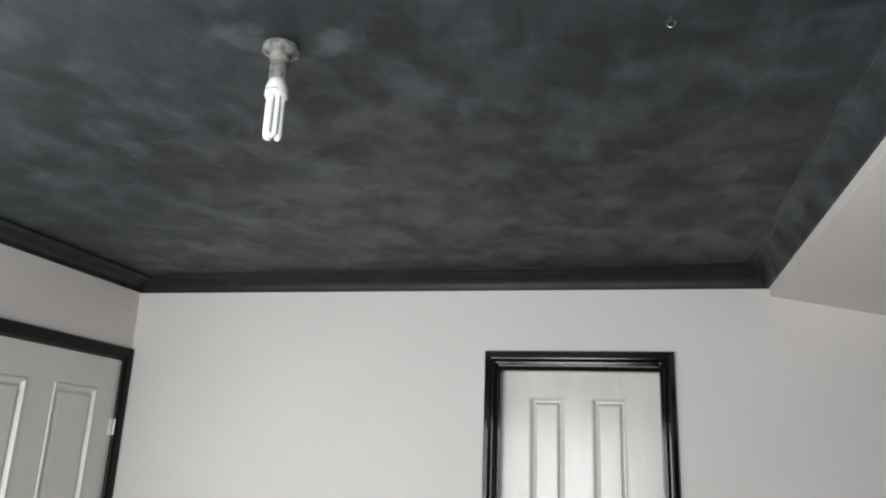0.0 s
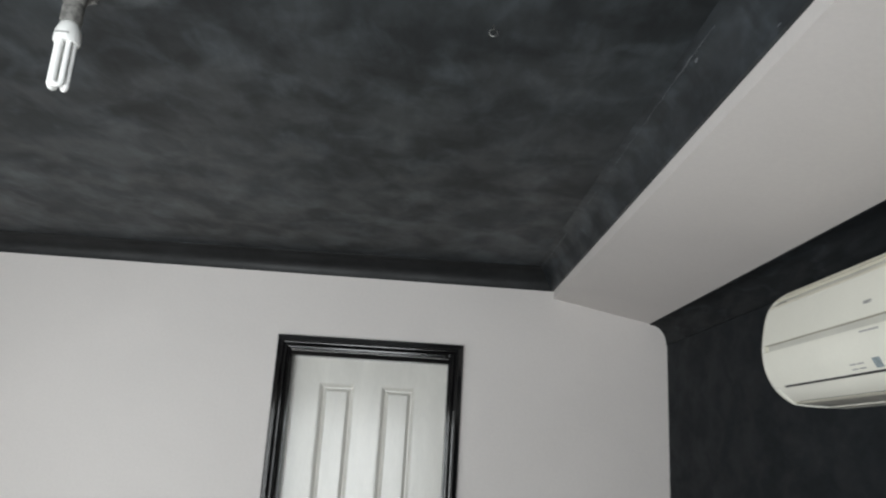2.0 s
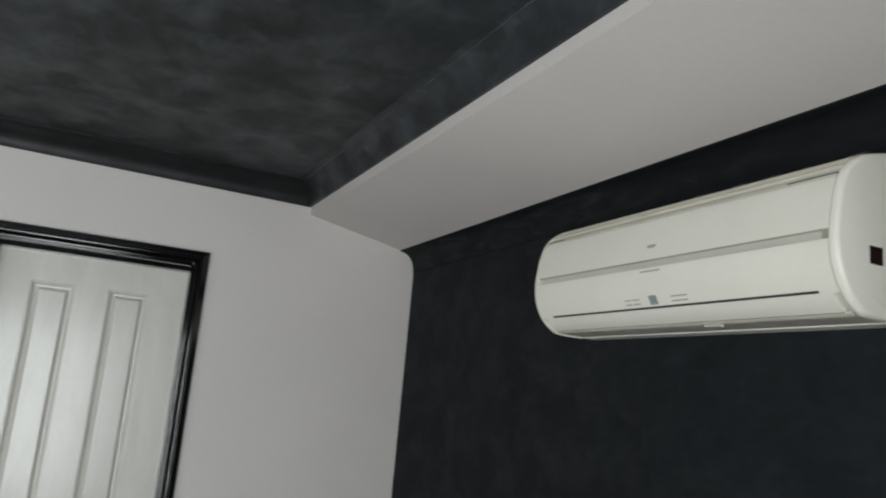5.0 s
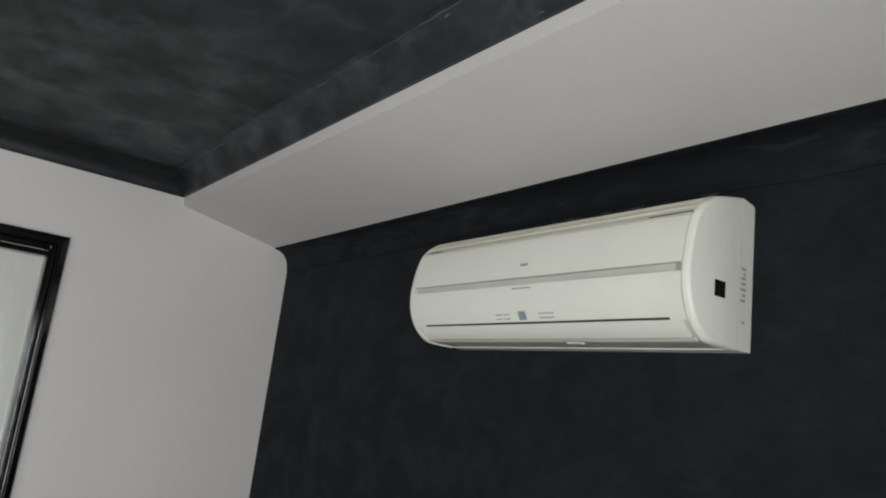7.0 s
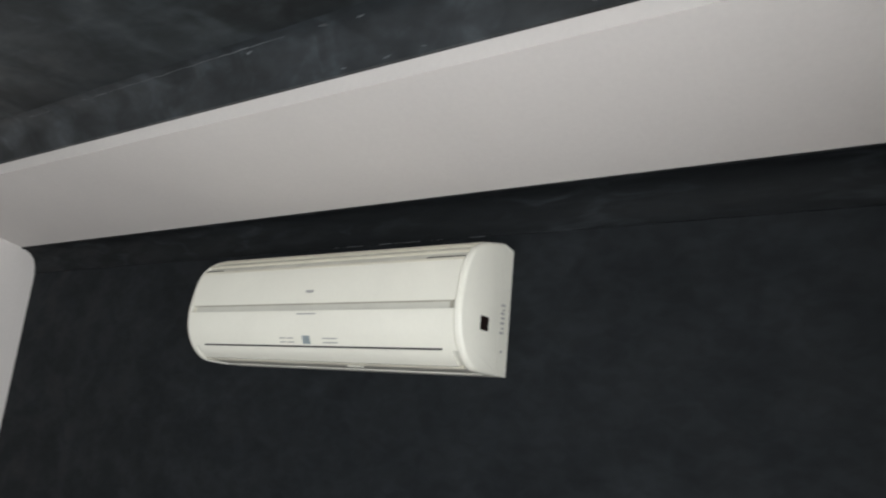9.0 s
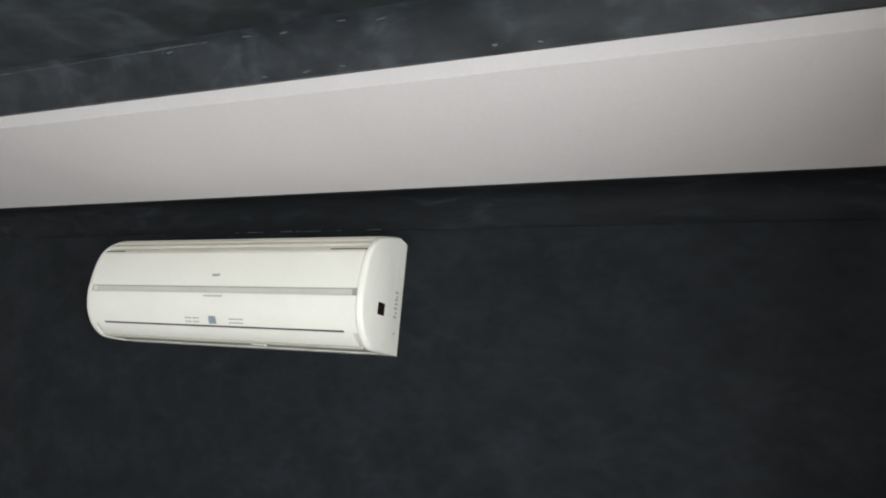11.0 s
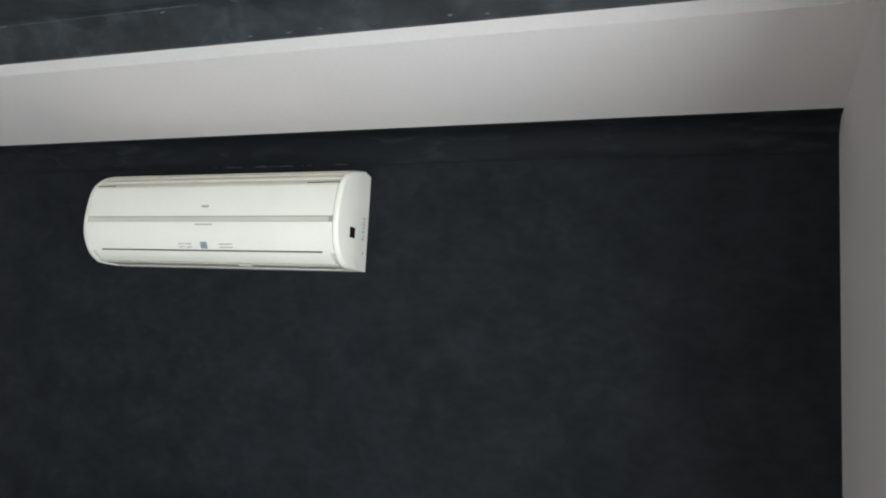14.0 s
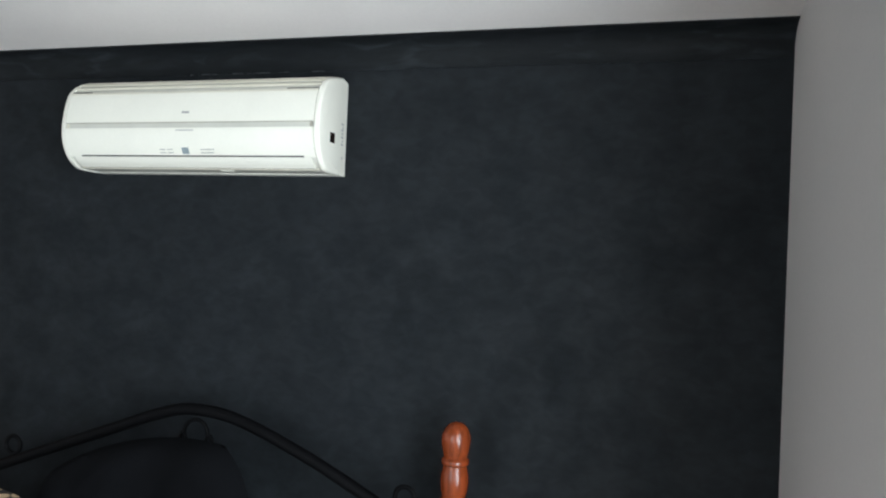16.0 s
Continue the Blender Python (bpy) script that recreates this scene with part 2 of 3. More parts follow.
def part(name, bm, mat, parent=None, label="", smooth=False):
    """Links a bmesh as one mesh object, under a thing or a part."""
    me = mesh_of(name, bm, mat)
    if smooth:
        for p in me.polygons:
            p.use_smooth = True
        me.set_sharp_from_angle(angle=radians(38))
    ob = new(name, me)
    if parent:
        ob.parent = parent
        ob.matrix_parent_inverse = parent.matrix_world.inverted()
    return tagged(ob, label)


def thing(name, at, label, category, group="", kind=""):
    ob = new(name)
    ob.location = at
    ob.empty_display_size = 0.05
    bpy.context.view_layer.update()
    return tagged(ob, label, category, group, kind)


def box(bm, x0, x1, y0, y1, z0, z1, bevel=0.0):
    made = bmesh.ops.create_cube(bm, size=1.0)["verts"]
    for v in made:
        v.co = Vector((x0 + (v.co.x + 0.5) * (x1 - x0), y0 + (v.co.y + 0.5) * (y1 - y0), z0 + (v.co.z + 0.5) * (z1 - z0)))
    if bevel:
        edges = list({e for v in made for e in v.link_edges})
        bmesh.ops.bevel(bm, geom=edges, offset=bevel, segments=2, affect="EDGES", profile=0.6)
    return bm


def boxed(*args, bevel=0.0):
    return box(bmesh.new(), *args, bevel=bevel)


def loft(bm, rings, closed=True, caps=True):
    """Skins rings of points of equal count."""
    vs = [[bm.verts.new(p) for p in r] for r in rings]
    k = len(rings[0])
    for a, b in zip(vs, vs[1:]):
        for i in range(k if closed else k - 1):
            j = (i + 1) % k
            bm.faces.new((a[i], a[j], b[j], b[i]))
    if caps and closed:
        bm.faces.new(list(reversed(vs[0])))
        bm.faces.new(vs[-1])
    return bm


def prism_y(profile, y0, y1, bm=None):
    """A profile of (x, z) run along y."""
    return loft(bm or bmesh.new(), [[(x, y0, z) for x, z in profile], [(x, y1, z) for x, z in profile]])


def lathe(profile, cx, cy, segments=28, bm=None):
    """A profile of (radius, z) turned about an upright axis."""
    rings = [[(cx + r * math.cos(a), cy + r * math.sin(a), z) for a in (2 * math.pi * i / segments for i in range(segments))] for r, z in profile]
    return loft(bm or bmesh.new(), rings)


def tube(points, radius, sides=12, bm=None, closed=False):
    """A round bar along a line of points."""
    pts = [Vector(p) for p in points]
    rings, up = [], None
    for i, p in enumerate(pts):
        a = pts[i - 1] if (i or closed) else p
        b = pts[(i + 1) % len(pts)] if (i < len(pts) - 1 or closed) else p
        d = (b - a).normalized()
        if up is None:
            up = d.orthogonal().normalized()
        up = (up - d * up.dot(d)).normalized()
        side = d.cross(up)
        rings.append([tuple(p + radius * (math.cos(t) * up + math.sin(t) * side)) for t in (2 * math.pi * k / sides for k in range(sides))])
    bm = bm or bmesh.new()
    if closed:
        rings.append(rings[0])
    loft(bm, rings, caps=not closed)
    if closed:
        bmesh.ops.remove_doubles(bm, verts=bm.verts, dist=1e-6)
    return bm


def smooth_line(keys, steps=8):
    """A Catmull-Rom line through the keys."""
    ks = [Vector(k) for k in keys]
    ks = [2 * ks[0] - ks[1], *ks, 2 * ks[-1] - ks[-2]]
    out = []
    for a, b, c, d in zip(ks, ks[1:], ks[2:], ks[3:]):
        for i in range(steps):
            t = i / steps
            out.append(0.5 * (2 * b + (c - a) * t + (2 * a - 5 * b + 4 * c - d) * t * t + (3 * b - a - 3 * c + d) * t ** 3))
    return [*out, ks[-2]]


# ---- structure ----
XW, YS, HIGH = -3.363, -3.467, 2.445      # west wall, south wall, ceiling; north wall at y 0, east wall at x 0
TH, SOUTH_TH = 0.12, 0.29

# north door opening and west door opening, inside the wall
ND = (-1.586, -0.902, 2.040)
WD = (-0.995, -0.036, 2.056)

bm = bmesh.new()
box(bm, XW - TH, ND[0], 0, TH, 0, 2.56)
box(bm, ND[1], TH, 0, TH, 0, 2.56)
box(bm, ND[0], ND[1], 0, TH, ND[2], 2.56)
tagged(part("wall_north", bm, WHITE_WALL), "warm white painted plaster wall with a closet door", "wall", kind="structure")
bm = bmesh.new()
box(bm, XW - TH, XW, YS, V_Y0, 0, 2.56)
box(bm, XW - TH, XW, V_Y1, WD[0], 0, 2.56)
box(bm, XW - TH, XW, V_Y0, V_Y1, 0, V_Z0)
box(bm, XW - TH, XW, V_Y0, V_Y1, V_Z1, 2.56)
box(bm, XW - TH, XW, WD[1], 0, 0, 2.56)
box(bm, XW - TH, XW, WD[0], WD[1], WD[2], 2.56)
tagged(part("wall_west", bm, WHITE_WALL), "warm white painted plaster wall with a panelled door", "wall", kind="structure")
tagged(part("wall_east", boxed(0, TH, YS, 0, 0, 2.56), BLACK_WALL), "matt black painted wall with faint brush marks", "wall", kind="structure")
bm = bmesh.new()
(wa, wb), (wc, wd) = SOUTH_WINDOWS
for x0, x1 in ((XW - TH, wa), (wb, wc), (wd, TH)):
    box(bm, x0, x1, YS - SOUTH_TH, YS, 0, 2.56)
for x0, x1 in SOUTH_WINDOWS:
    box(bm, x0, x1, YS - SOUTH_TH, YS, 0, W_Z0)
    box(bm, x0, x1, YS - SOUTH_TH, YS, W_Z1, 2.56)
tagged(part("wall_south", bm, WHITE_WALL), "warm white painted plaster wall with two windows", "wall", kind="structure")
tagged(part("floor", boxed(XW - TH, TH, YS - SOUTH_TH, TH, -0.1, 0), CARPET), "plain beige carpeted bedroom floor", "floor", kind="structure")
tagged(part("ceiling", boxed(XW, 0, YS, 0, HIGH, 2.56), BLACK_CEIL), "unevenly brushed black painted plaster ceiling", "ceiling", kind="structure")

# lowered sloping bulkhead above the black wall, white, with a square lip
LIP_X, LIP_Z = -0.487, 2.358
bulk = [(LIP_X, HIGH - 0.003), (LIP_X, LIP_Z - 0.0325), (-0.066, 2.243), (-0.002, 2.243), (-0.002, HIGH - 0.003)]
tagged(part("bulkhead", prism_y(bulk, 0.010, YS - 0.010), WHITE_WALL), "white painted sloping bulkhead between black ceiling and black wall", "bulkhead", kind="structure")


def cove(width, drop, n=7, lip=0.010):
    """A hollow cornice: (out from the wall, below the top)."""
    pts = [(0, drop), (lip * 0.7, drop), (lip * 0.7, drop - lip)]
    for i in range(1, n):
        a = math.pi / 2 * i / n
        pts.append((lip * 0.7 + (width - lip * 1.4) * (1 - math.cos(a)), (drop - lip) - (drop - 2 * lip) * math.sin(a)))
    return [*pts, (width - lip * 0.7, lip), (width, lip * 0.8), (width, 0), (0, 0)]


def cornice(name, rings, label, mat=BLACK_CORN):
    return tagged(part(name, loft(bmesh.new(), rings), mat, smooth=True), label, "cornice", kind="structure")


west_c, east_c = cove(0.098, 0.066, 7, 0.016), cove(0.088, 0.088, 7, 0.005)
cornice("cornice_north", [[(XW, -d, HIGH - h) for d, h in cove(0.095, 0.067, 7, 0.005)], [(LIP_X - 0.001, -d, HIGH - h) for d, h in east_c]],
        "black painted hollow cornice along the white wall", CORNICE_PLAIN)
cornice("cornice_west", [[(XW + d, y, HIGH - h) for d, h in west_c] for y in (0, YS)], "black painted hollow cornice along the white wall", CORNICE_PLAIN)
side = [(0.001, 0.086), (0.010, 0.086), (0.018, 0.070), (0.034, 0.040), (0.050, 0.018), (0.064, 0.0065), (0.078, 0.0015), (0.086, 0.0002), (0.086, -0.002), (0.001, -0.002)]
cornice("cornice_bulkhead", [[(LIP_X - d, y, HIGH - h) for d, h in side] for y in (0, YS)], "black painted cornice above the bulkhead lip")
cornice("cornice_east", [[(-d, y, 2.244 - h) for d, h in cove(0.073, 0.088, 9, 0.005)] for y in (-0.001, YS + 0.001)], "black painted hollow cornice under the bulkhead", BLACK_COVE)


def filler_bead(name, a, b, radius, gaps, seed):
    """A broken thin bead of pale filler along a joint."""
    rnd = random.Random(seed)
    bm = bmesh.new()
    a, b = Vector(a), Vector(b)
    t = 0.0
    while t < 1:
        e = min(1, t + rnd.uniform(0.02, 0.12))
        if rnd.random() > gaps:
            pts = [a.lerp(b, t + (e - t) * i / 5) + Vector((rnd.uniform(-1, 1), rnd.uniform(-1, 1), 0)) * 0.0025 for i in range(6)]
            tube(pts, radius * rnd.uniform(0.5, 1.1), 6, bm)
        t = e + rnd.uniform(0.0, 0.006)
    return tagged(part(name, bm, FILLER), "thin broken bead of pale filler in a joint", "joint", kind="structure")


filler_bead("trim_joint_1", (LIP_X - 0.068, -0.09, HIGH - 0.0060), (LIP_X - 0.068, -1.95, HIGH - 0.0060), 0.0014, 0.12, 3)
filler_bead("trim_joint_4", (LIP_X - 0.068, -1.95, HIGH - 0.0060), (LIP_X - 0.068, YS, HIGH - 0.0060), 0.0014, 0.5, 9)
filler_bead("trim_joint_3", (-0.0035, -1.62, 2.157), (-0.0035, -2.13, 2.157), 0.0010, 0.35, 5)
filler_bead("trim_joint_2", (XW + 0.1, -0.092, HIGH), (LIP_X - 0.07, -0.088, HIGH), 0.0012, 0.55, 8)


def flake(name, centre, u, v, wide, high, seed, label):
    """A thin ragged flake lying on a surface that runs along u and v."""
    rnd = random.Random(seed)
    u, v, c = Vector(u).normalized(), Vector(v).normalized(), Vector(centre)
    out = u.cross(v) * 0.0009
    rim = [(rnd.uniform(0.55, 1.0), 2 * math.pi * i / 14) for i in range(14)]
    ring = [c + u * (r * wide * math.cos(a)) + v * (r * high * math.sin(a)) for r, a in rim]
    bm = loft(bmesh.new(), [[tuple(p - out) for p in ring], [tuple(p + out) for p in ring]])
    return tagged(part(name, bm, FILLER), label, "paint flake", kind="structure")


# pale lifted paint along the cornice: place along the wall, out from the lip, drop below the ceiling, length, width
FLAKES = ((-1.845, 0.015, 0.069, 0.022, 0.006), (-1.835, 0.058, 0.011, 0.020, 0.008), (-2.055, 0.066, 0.006, 0.030, 0.004), (-2.150, 0.062, 0.008, 0.022, 0.004),
          (-2.290, 0.068, 0.005, 0.026, 0.005), (-2.384, 0.060, 0.009, 0.034, 0.004), (-2.075, 0.014, 0.077, 0.016, 0.003), (-2.184, 0.014, 0.077, 0.022, 0.003),
          (-2.271, 0.015, 0.075, 0.014, 0.004), (-2.602, 0.016, 0.073, 0.012, 0.006), (-2.690, 0.014, 0.077, 0.012, 0.003))
for k, (y, out, drop, wide, high) in enumerate(FLAKES, 1):
    flake(f"trim_flake_{k}", (LIP_X - out, y, HIGH - drop), (0, 1, 0.1 if k % 2 else -0.1), (-0.45, 0, 1) if drop > 0.03 else (-1, 0, 0.35), 0.6 * wide, 0.6 * high, 2 + k,
          "small pale lifted paint flake on the cornice")

# windows behind the walker: frame, sill, panes


def window(name, origin, turn, wide, z0, z1, deep):
    """A two-light window filling an opening; local x along the wall, y into the room from the outer face."""
    ob = thing(name, origin, "white framed bedroom window, out of view, letting in daylight", "window", kind="structure")
    m = Matrix.Translation(origin) @ Matrix.Rotation(radians(turn), 4, "Z")
    w, h = wide / 2, z1 - z0
    bars = (("window_frame", (-w, -w + 0.05, 0, 0.05, 0, h)), ("window_frame", (w - 0.05, w, 0, 0.05, 0, h)),
            ("window_frame", (-w + 0.05, w - 0.05, 0, 0.05, h - 0.05, h)), ("window_frame", (-w + 0.05, w - 0.05, 0, 0.05, 0, 0.05)),
            ("mullion", (-0.02, 0.02, 0, 0.045, 0.05, h - 0.05)), ("window_sill", (-w + 0.002, w - 0.002, 0.052, deep + 0.03, 0.001, 0.022)))
    for nm, a in bars:
        bm = boxed(*a, bevel=0.003)
        bm.transform(m)
        part(nm, bm, FRAME_WHITE, ob)
    for x0, x1 in ((-w + 0.05, -0.02), (0.02, w - 0.05)):
        bm = boxed(x0, x1, 0.018, 0.023, 0.05, h - 0.05)
        bm.transform(m)
        part("pane", bm, PANE, ob).visible_shadow = False


for nm, (x0, x1) in zip(("window_1", "window_2"), SOUTH_WINDOWS):
    window(nm, ((x0 + x1) / 2, YS - SOUTH_TH, W_Z0), 0, x1 - x0, W_Z0, W_Z1, SOUTH_TH)

# no west window is seen; this one is added for its fill light
window("added_window", (XW - TH, (V_Y0 + V_Y1) / 2, V_Z0), -90, V_Y1 - V_Y0, V_Z0, V_Z1, TH)

# ---- doors ----
MOULD = [(0, 0), (0, 0.013), (0.003, 0.017), (0.020, 0.019), (0.025, 0.017), (0.027, 0.010), (0.031, 0.009), (0.034, 0.014), (0.039, 0.016),
         (0.043, 0.013), (0.045, 0.007), (0.050, 0.006), (0.054, 0.010), (0.058, 0.009), (0.060, 0.004), (0.060, 0)]


FLAT_MOULD = [(0, 0), (0, 0.013), (0.004, 0.017), (0.040, 0.018), (0.048, 0.016), (0.054, 0.010), (0.056, 0.004), (0.056, 0)]


def architrave(to_world, a, b, top, mould=MOULD):
    """A mitred moulding round three sides of an opening: outer edges a and b across, top up."""
    rings = []
    for u, d in mould:
        rings.append([to_world(a + u, d, 0.0), to_world(a + u, d, top - u), to_world(b - u, d, top - u), to_world(b - u, d, 0.0)])
    bm = bmesh.new()
    vs = [[bm.verts.new(p) for p in r] for r in rings]
    for p, q in zip(vs, vs[1:]):
        for i in range(3):
            bm.faces.new((p[i], p[i + 1], q[i + 1], q[i]))
    for i in (0, 3):
        bm.faces.new([r[i] for r in vs])
    return bm


def door_leaf(to_world, a, b, z0, z1, panels, thick=0.035):
    """A leaf with openings where the moulded panels sit: across a to b, up z0 to z1."""
    bm = bmesh.new()
    us = sorted({a, b, *(p[0] for p in panels), *(p[1] for p in panels)})
    zs = sorted({z0, z1, *(p[2] for p in panels), *(p[3] for p in panels)})
    grid = {}

    def at(u, z, d):
        key = (round(u, 5), round(z, 5), d)
        if key not in grid:
            grid[key] = bm.verts.new(to_world(u, d, z))
        return grid[key]

    for u0, u1 in zip(us, us[1:]):
        for za, zb in zip(zs, zs[1:]):
            if not any(p[0] <= u0 and u1 <= p[1] and p[2] <= za and zb <= p[3] for p in panels):
                bm.faces.new((at(u0, za, 0), at(u1, za, 0), at(u1, zb, 0), at(u0, zb, 0)))
    c = [at(a, z0, -thick), at(b, z0, -thick), at(b, z1, -thick), at(a, z1, -thick)]
    bm.faces.new(list(reversed(c)))
    for (ua, za), (ub, zb) in (((a, z0), (b, z0)), ((b, z0), (b, z1)), ((b, z1), (a, z1)), ((a, z1), (a, z0))):
        line = sorted((k for k in grid if k[2] == 0 and min(ua, ub) - 1e-5 <= k[0] <= max(ua, ub) + 1e-5 and min(za, zb) - 1e-5 <= k[1] <= max(za, zb) + 1e-5),
                      key=lambda k: (k[0] - ua) ** 2 + (k[1] - za) ** 2)
        bm.faces.new([grid[k] for k in line] + [at(ub, zb, -thick), at(ua, za, -thick)])
    return bm


def door_panel(to_world, p, steps):
    """A moulded panel: rings stepping in from the edge to a raised field."""
    u0, u1, z0, z1 = p
    rings = [[to_world(u0 + i, d, z0 + i), to_world(u1 - i, d, z0 + i), to_world(u1 - i, d, z1 - i), to_world(u0 + i, d, z1 - i)] for i, d in steps]
    bm = bmesh.new()
    vs = [[bm.verts.new(q) for q in r] for r in rings]
    for r, q in zip(vs, vs[1:]):
        for i in range(4):
            bm.faces.new((r[i], r[(i + 1) % 4], q[(i + 1) % 4], q[i]))
    bm.faces.new(vs[-1])
    return bm


# closet door in the north wall, shut, set back in a deep black frame
NF = lambda u, d, z: (u, -d, z)
NL = lambda u, d, z: (u, 0.050 - d, z)
trim = tagged(part("trim_1", architrave(NF, -1.633, -0.862, 2.101), BLACK_GLOSS), "glossy black moulded timber architrave round the closet door", "door trim", kind="structure")
for a in ((-1.586, -1.566, 0.0005, TH, 0, 2.020), (-0.922, -0.902, 0.0005, TH, 0, 2.020), (-1.586, -0.902, 0.0005, TH, 2.020, 2.040)):
    part("jamb", boxed(*a, bevel=0.002), BLACK_GLOSS, trim)
part("knot", tube([(-0.925 + 0.010 * math.cos(t), -0.012, 2.046 + 0.010 * math.sin(t)) for t in (2 * math.pi * i / 16 for i in range(16))], 0.0025, 6, closed=True), BLACK_GLOSS, trim)
door = thing("door_1", (-1.244, 0.05, 0), "shut off-white four-panel closet door with embossed wood grain", "door", kind="structure")
N_PANELS = [(-1.451, -1.303, 0.92, 1.917), (-1.194, -1.050, 0.92, 1.917), (-1.451, -1.303, 0.20, 0.78), (-1.194, -1.050, 0.20, 0.78)]
STEPS = [(0, 0), (0.002, -0.003), (0.005, -0.003), (0.015, -0.019), (0.020, -0.020), (0.031, -0.004), (0.034, -0.003)]
leaf = part("leaf", door_leaf(NL, -1.5655, -0.9225, 0.01, 2.0195, N_PANELS), DOOR_PAINT, door)
for p in N_PANELS:
    part("panel", door_panel(NL, p, STEPS), DOOR_PAINT, leaf)

# entry door in the west wall, close to the corner, hinges on the corner side
WF = lambda u, d, z: (XW + d, u, z)
WL = lambda u, d, z: (XW - 0.006 + d, u, z)
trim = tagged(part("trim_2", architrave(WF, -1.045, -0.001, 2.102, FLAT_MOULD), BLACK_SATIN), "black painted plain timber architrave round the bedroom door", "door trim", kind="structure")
for a in ((XW - TH, XW - 0.0005, -0.052, -0.036, 0, 2.040), (XW - TH, XW - 0.0005, -0.995, -0.979, 0, 2.040), (XW - TH, XW - 0.0005, -0.995, -0.036, 2.040, 2.056)):
    part("jamb", boxed(*a, bevel=0.002), BLACK_GLOSS, trim)
door = thing("door_2", (XW, -0.51, 0), "shut off-white panelled bedroom door hung beside the corner", "door", kind="structure")
W_PANELS = [(-0.462, -0.193, 0.92, 1.900), (-0.865, -0.612, 0.92, 1.900), (-0.462, -0.193, 0.20, 0.78), (-0.865, -0.612, 0.20, 0.78)]
leaf = part("leaf", door_leaf(WL, -0.9785, -0.0525, 0.01, 2.0395, W_PANELS), SMOOTH_DOOR, door)
for p in W_PANELS:
    part("panel", door_panel(WL, p, [(0, 0), (0.004, 0.005), (0.011, 0.005), (0.022, -0.010), (0.027, -0.010), (0.040, -0.001), (0.044, 0.0)]), SMOOTH_DOOR, leaf)
for z in (1.735, 0.25):
    h = part("hinge", lathe([(0.0055, z - 0.036), (0.0055, z + 0.036)], XW + 0.004, -0.054, 10), LAMP_BASE, door, "white painted butt hinge")
    part("hinge_leaf", boxed(XW - 0.007, XW - 0.003, -0.078, -0.058, z - 0.035, z + 0.035), LAMP_BASE, h)

# ---- wall air conditioner ----
AC_Y0, AC_Y1 = -1.312, -2.204
FRONT = [(-0.052, 2.128), (-0.120, 2.114), (-0.150, 2.103), (-0.178, 2.084), (-0.196, 2.062), (-0.208, 2.030), (-0.216, 1.990), (-0.219, 1.955),
         (-0.214, 1.918), (-0.202, 1.890), (-0.184, 1.866), (-0.160, 1.848), (-0.132, 1.838), (-0.052, 1.836)]
fine_front = [(p.x, p.z) for p in smooth_line([(0.93 * x, 0, z) for x, z in FRONT], 6)]
RUN = [0.0]
for (xa, za), (xb, zb) in zip(fine_front, fine_front[1:]):
    RUN.append(RUN[-1] + math.hypot(xb - xa, zb - za))


def front_at(s):
    """The point on the casing's outline, and its outward normal, at length s from the top."""
    s = min(max(s, 0), RUN[-1] - 1e-6)
    i = max(k for k in range(len(RUN) - 1) if RUN[k] <= s)
    f = (s - RUN[i]) / (RUN[i + 1] - RUN[i])
    (xa, za), (xb, zb) = fine_front[i], fine_front[i + 1]
    d = Vector((xb - xa, zb - za)).normalized()
    return Vector((xa + f * (xb - xa), za + f * (zb - za))), Vector((d.y, -d.x))


def front_s(z):
    """The length along the outline at which its front passes height z."""
    best = [(abs(p[1] - z), RUN[i]) for i, p in enumerate(fine_front)]
    return min(best)[1]


def shell(s0, s1, y0, y1, out, thick, n=10):
    """A curved plate over the outline from s0 to s1, between y0 and y1."""
    pts = [front_at(s0 + (s1 - s0) * i / n) for i in range(n + 1)]
    outer = [p + q * out for p, q in pts]
    inner = [p + q * (out - thick) for p, q in pts]
    prof = [(v.x, v.y) for v in outer] + [(v.x, v.y) for v in reversed(inner)]
    bm = prism_y(prof, y0, y1)
    bmesh.ops.recalc_face_normals(bm, faces=bm.faces)
    return bm


ac = thing("air_conditioner", (-0.05, -1.76, 1.836), "white wall-mounted split air conditioner on the black wall", "air conditioner")
core = [(v.x, v.y) for v in (p + q * -0.007 for p, q in (front_at(RUN[-1] * i / 40) for i in range(41)))]
part("body", prism_y(core + [(-0.045, 1.842), (-0.045, 2.122)], AC_Y0 - 0.02, AC_Y1 + 0.02), AC_SHADE, ac)
back = [(-0.0005, 1.838), (-0.0005, 2.116), (-0.004, 2.120), (-0.041, 2.127), (-0.0435, 2.125), (-0.0435, 1.838)]
part("backplate", prism_y(back, AC_Y0 - 0.003, AC_Y1 + 0.003), AC_WHITE, ac)
cap_rim = [*((p.x, p.y) for p, q in (front_at(RUN[-1] * i / 40) for i in range(41)))]
cap_rim = cap_rim + [(-0.0500, 1.836), (-0.0500, 2.126)]
cz = sum(p[1] for p in cap_rim) / len(cap_rim)


def end_cap(inner, outer):
    sgn = 1 if outer > inner else -1
    def ring(y, s):
        return [(-0.0535 + (x + 0.0535) * s, y, cz + (z - cz) * s) for x, z in cap_rim]
    return loft(bmesh.new(), [ring(inner, 1.0), ring(outer - sgn * 0.012, 1.0), ring(outer - sgn * 0.006, 0.992), ring(outer - sgn * 0.002, 0.978), ring(outer, 0.95)])


cap_n = part("end_cap", end_cap(-1.330, AC_Y0), AC_WHITE, ac, smooth=True)
cap_s = part("end_cap", end_cap(-2.189, AC_Y1), AC_WHITE, ac, smooth=True)
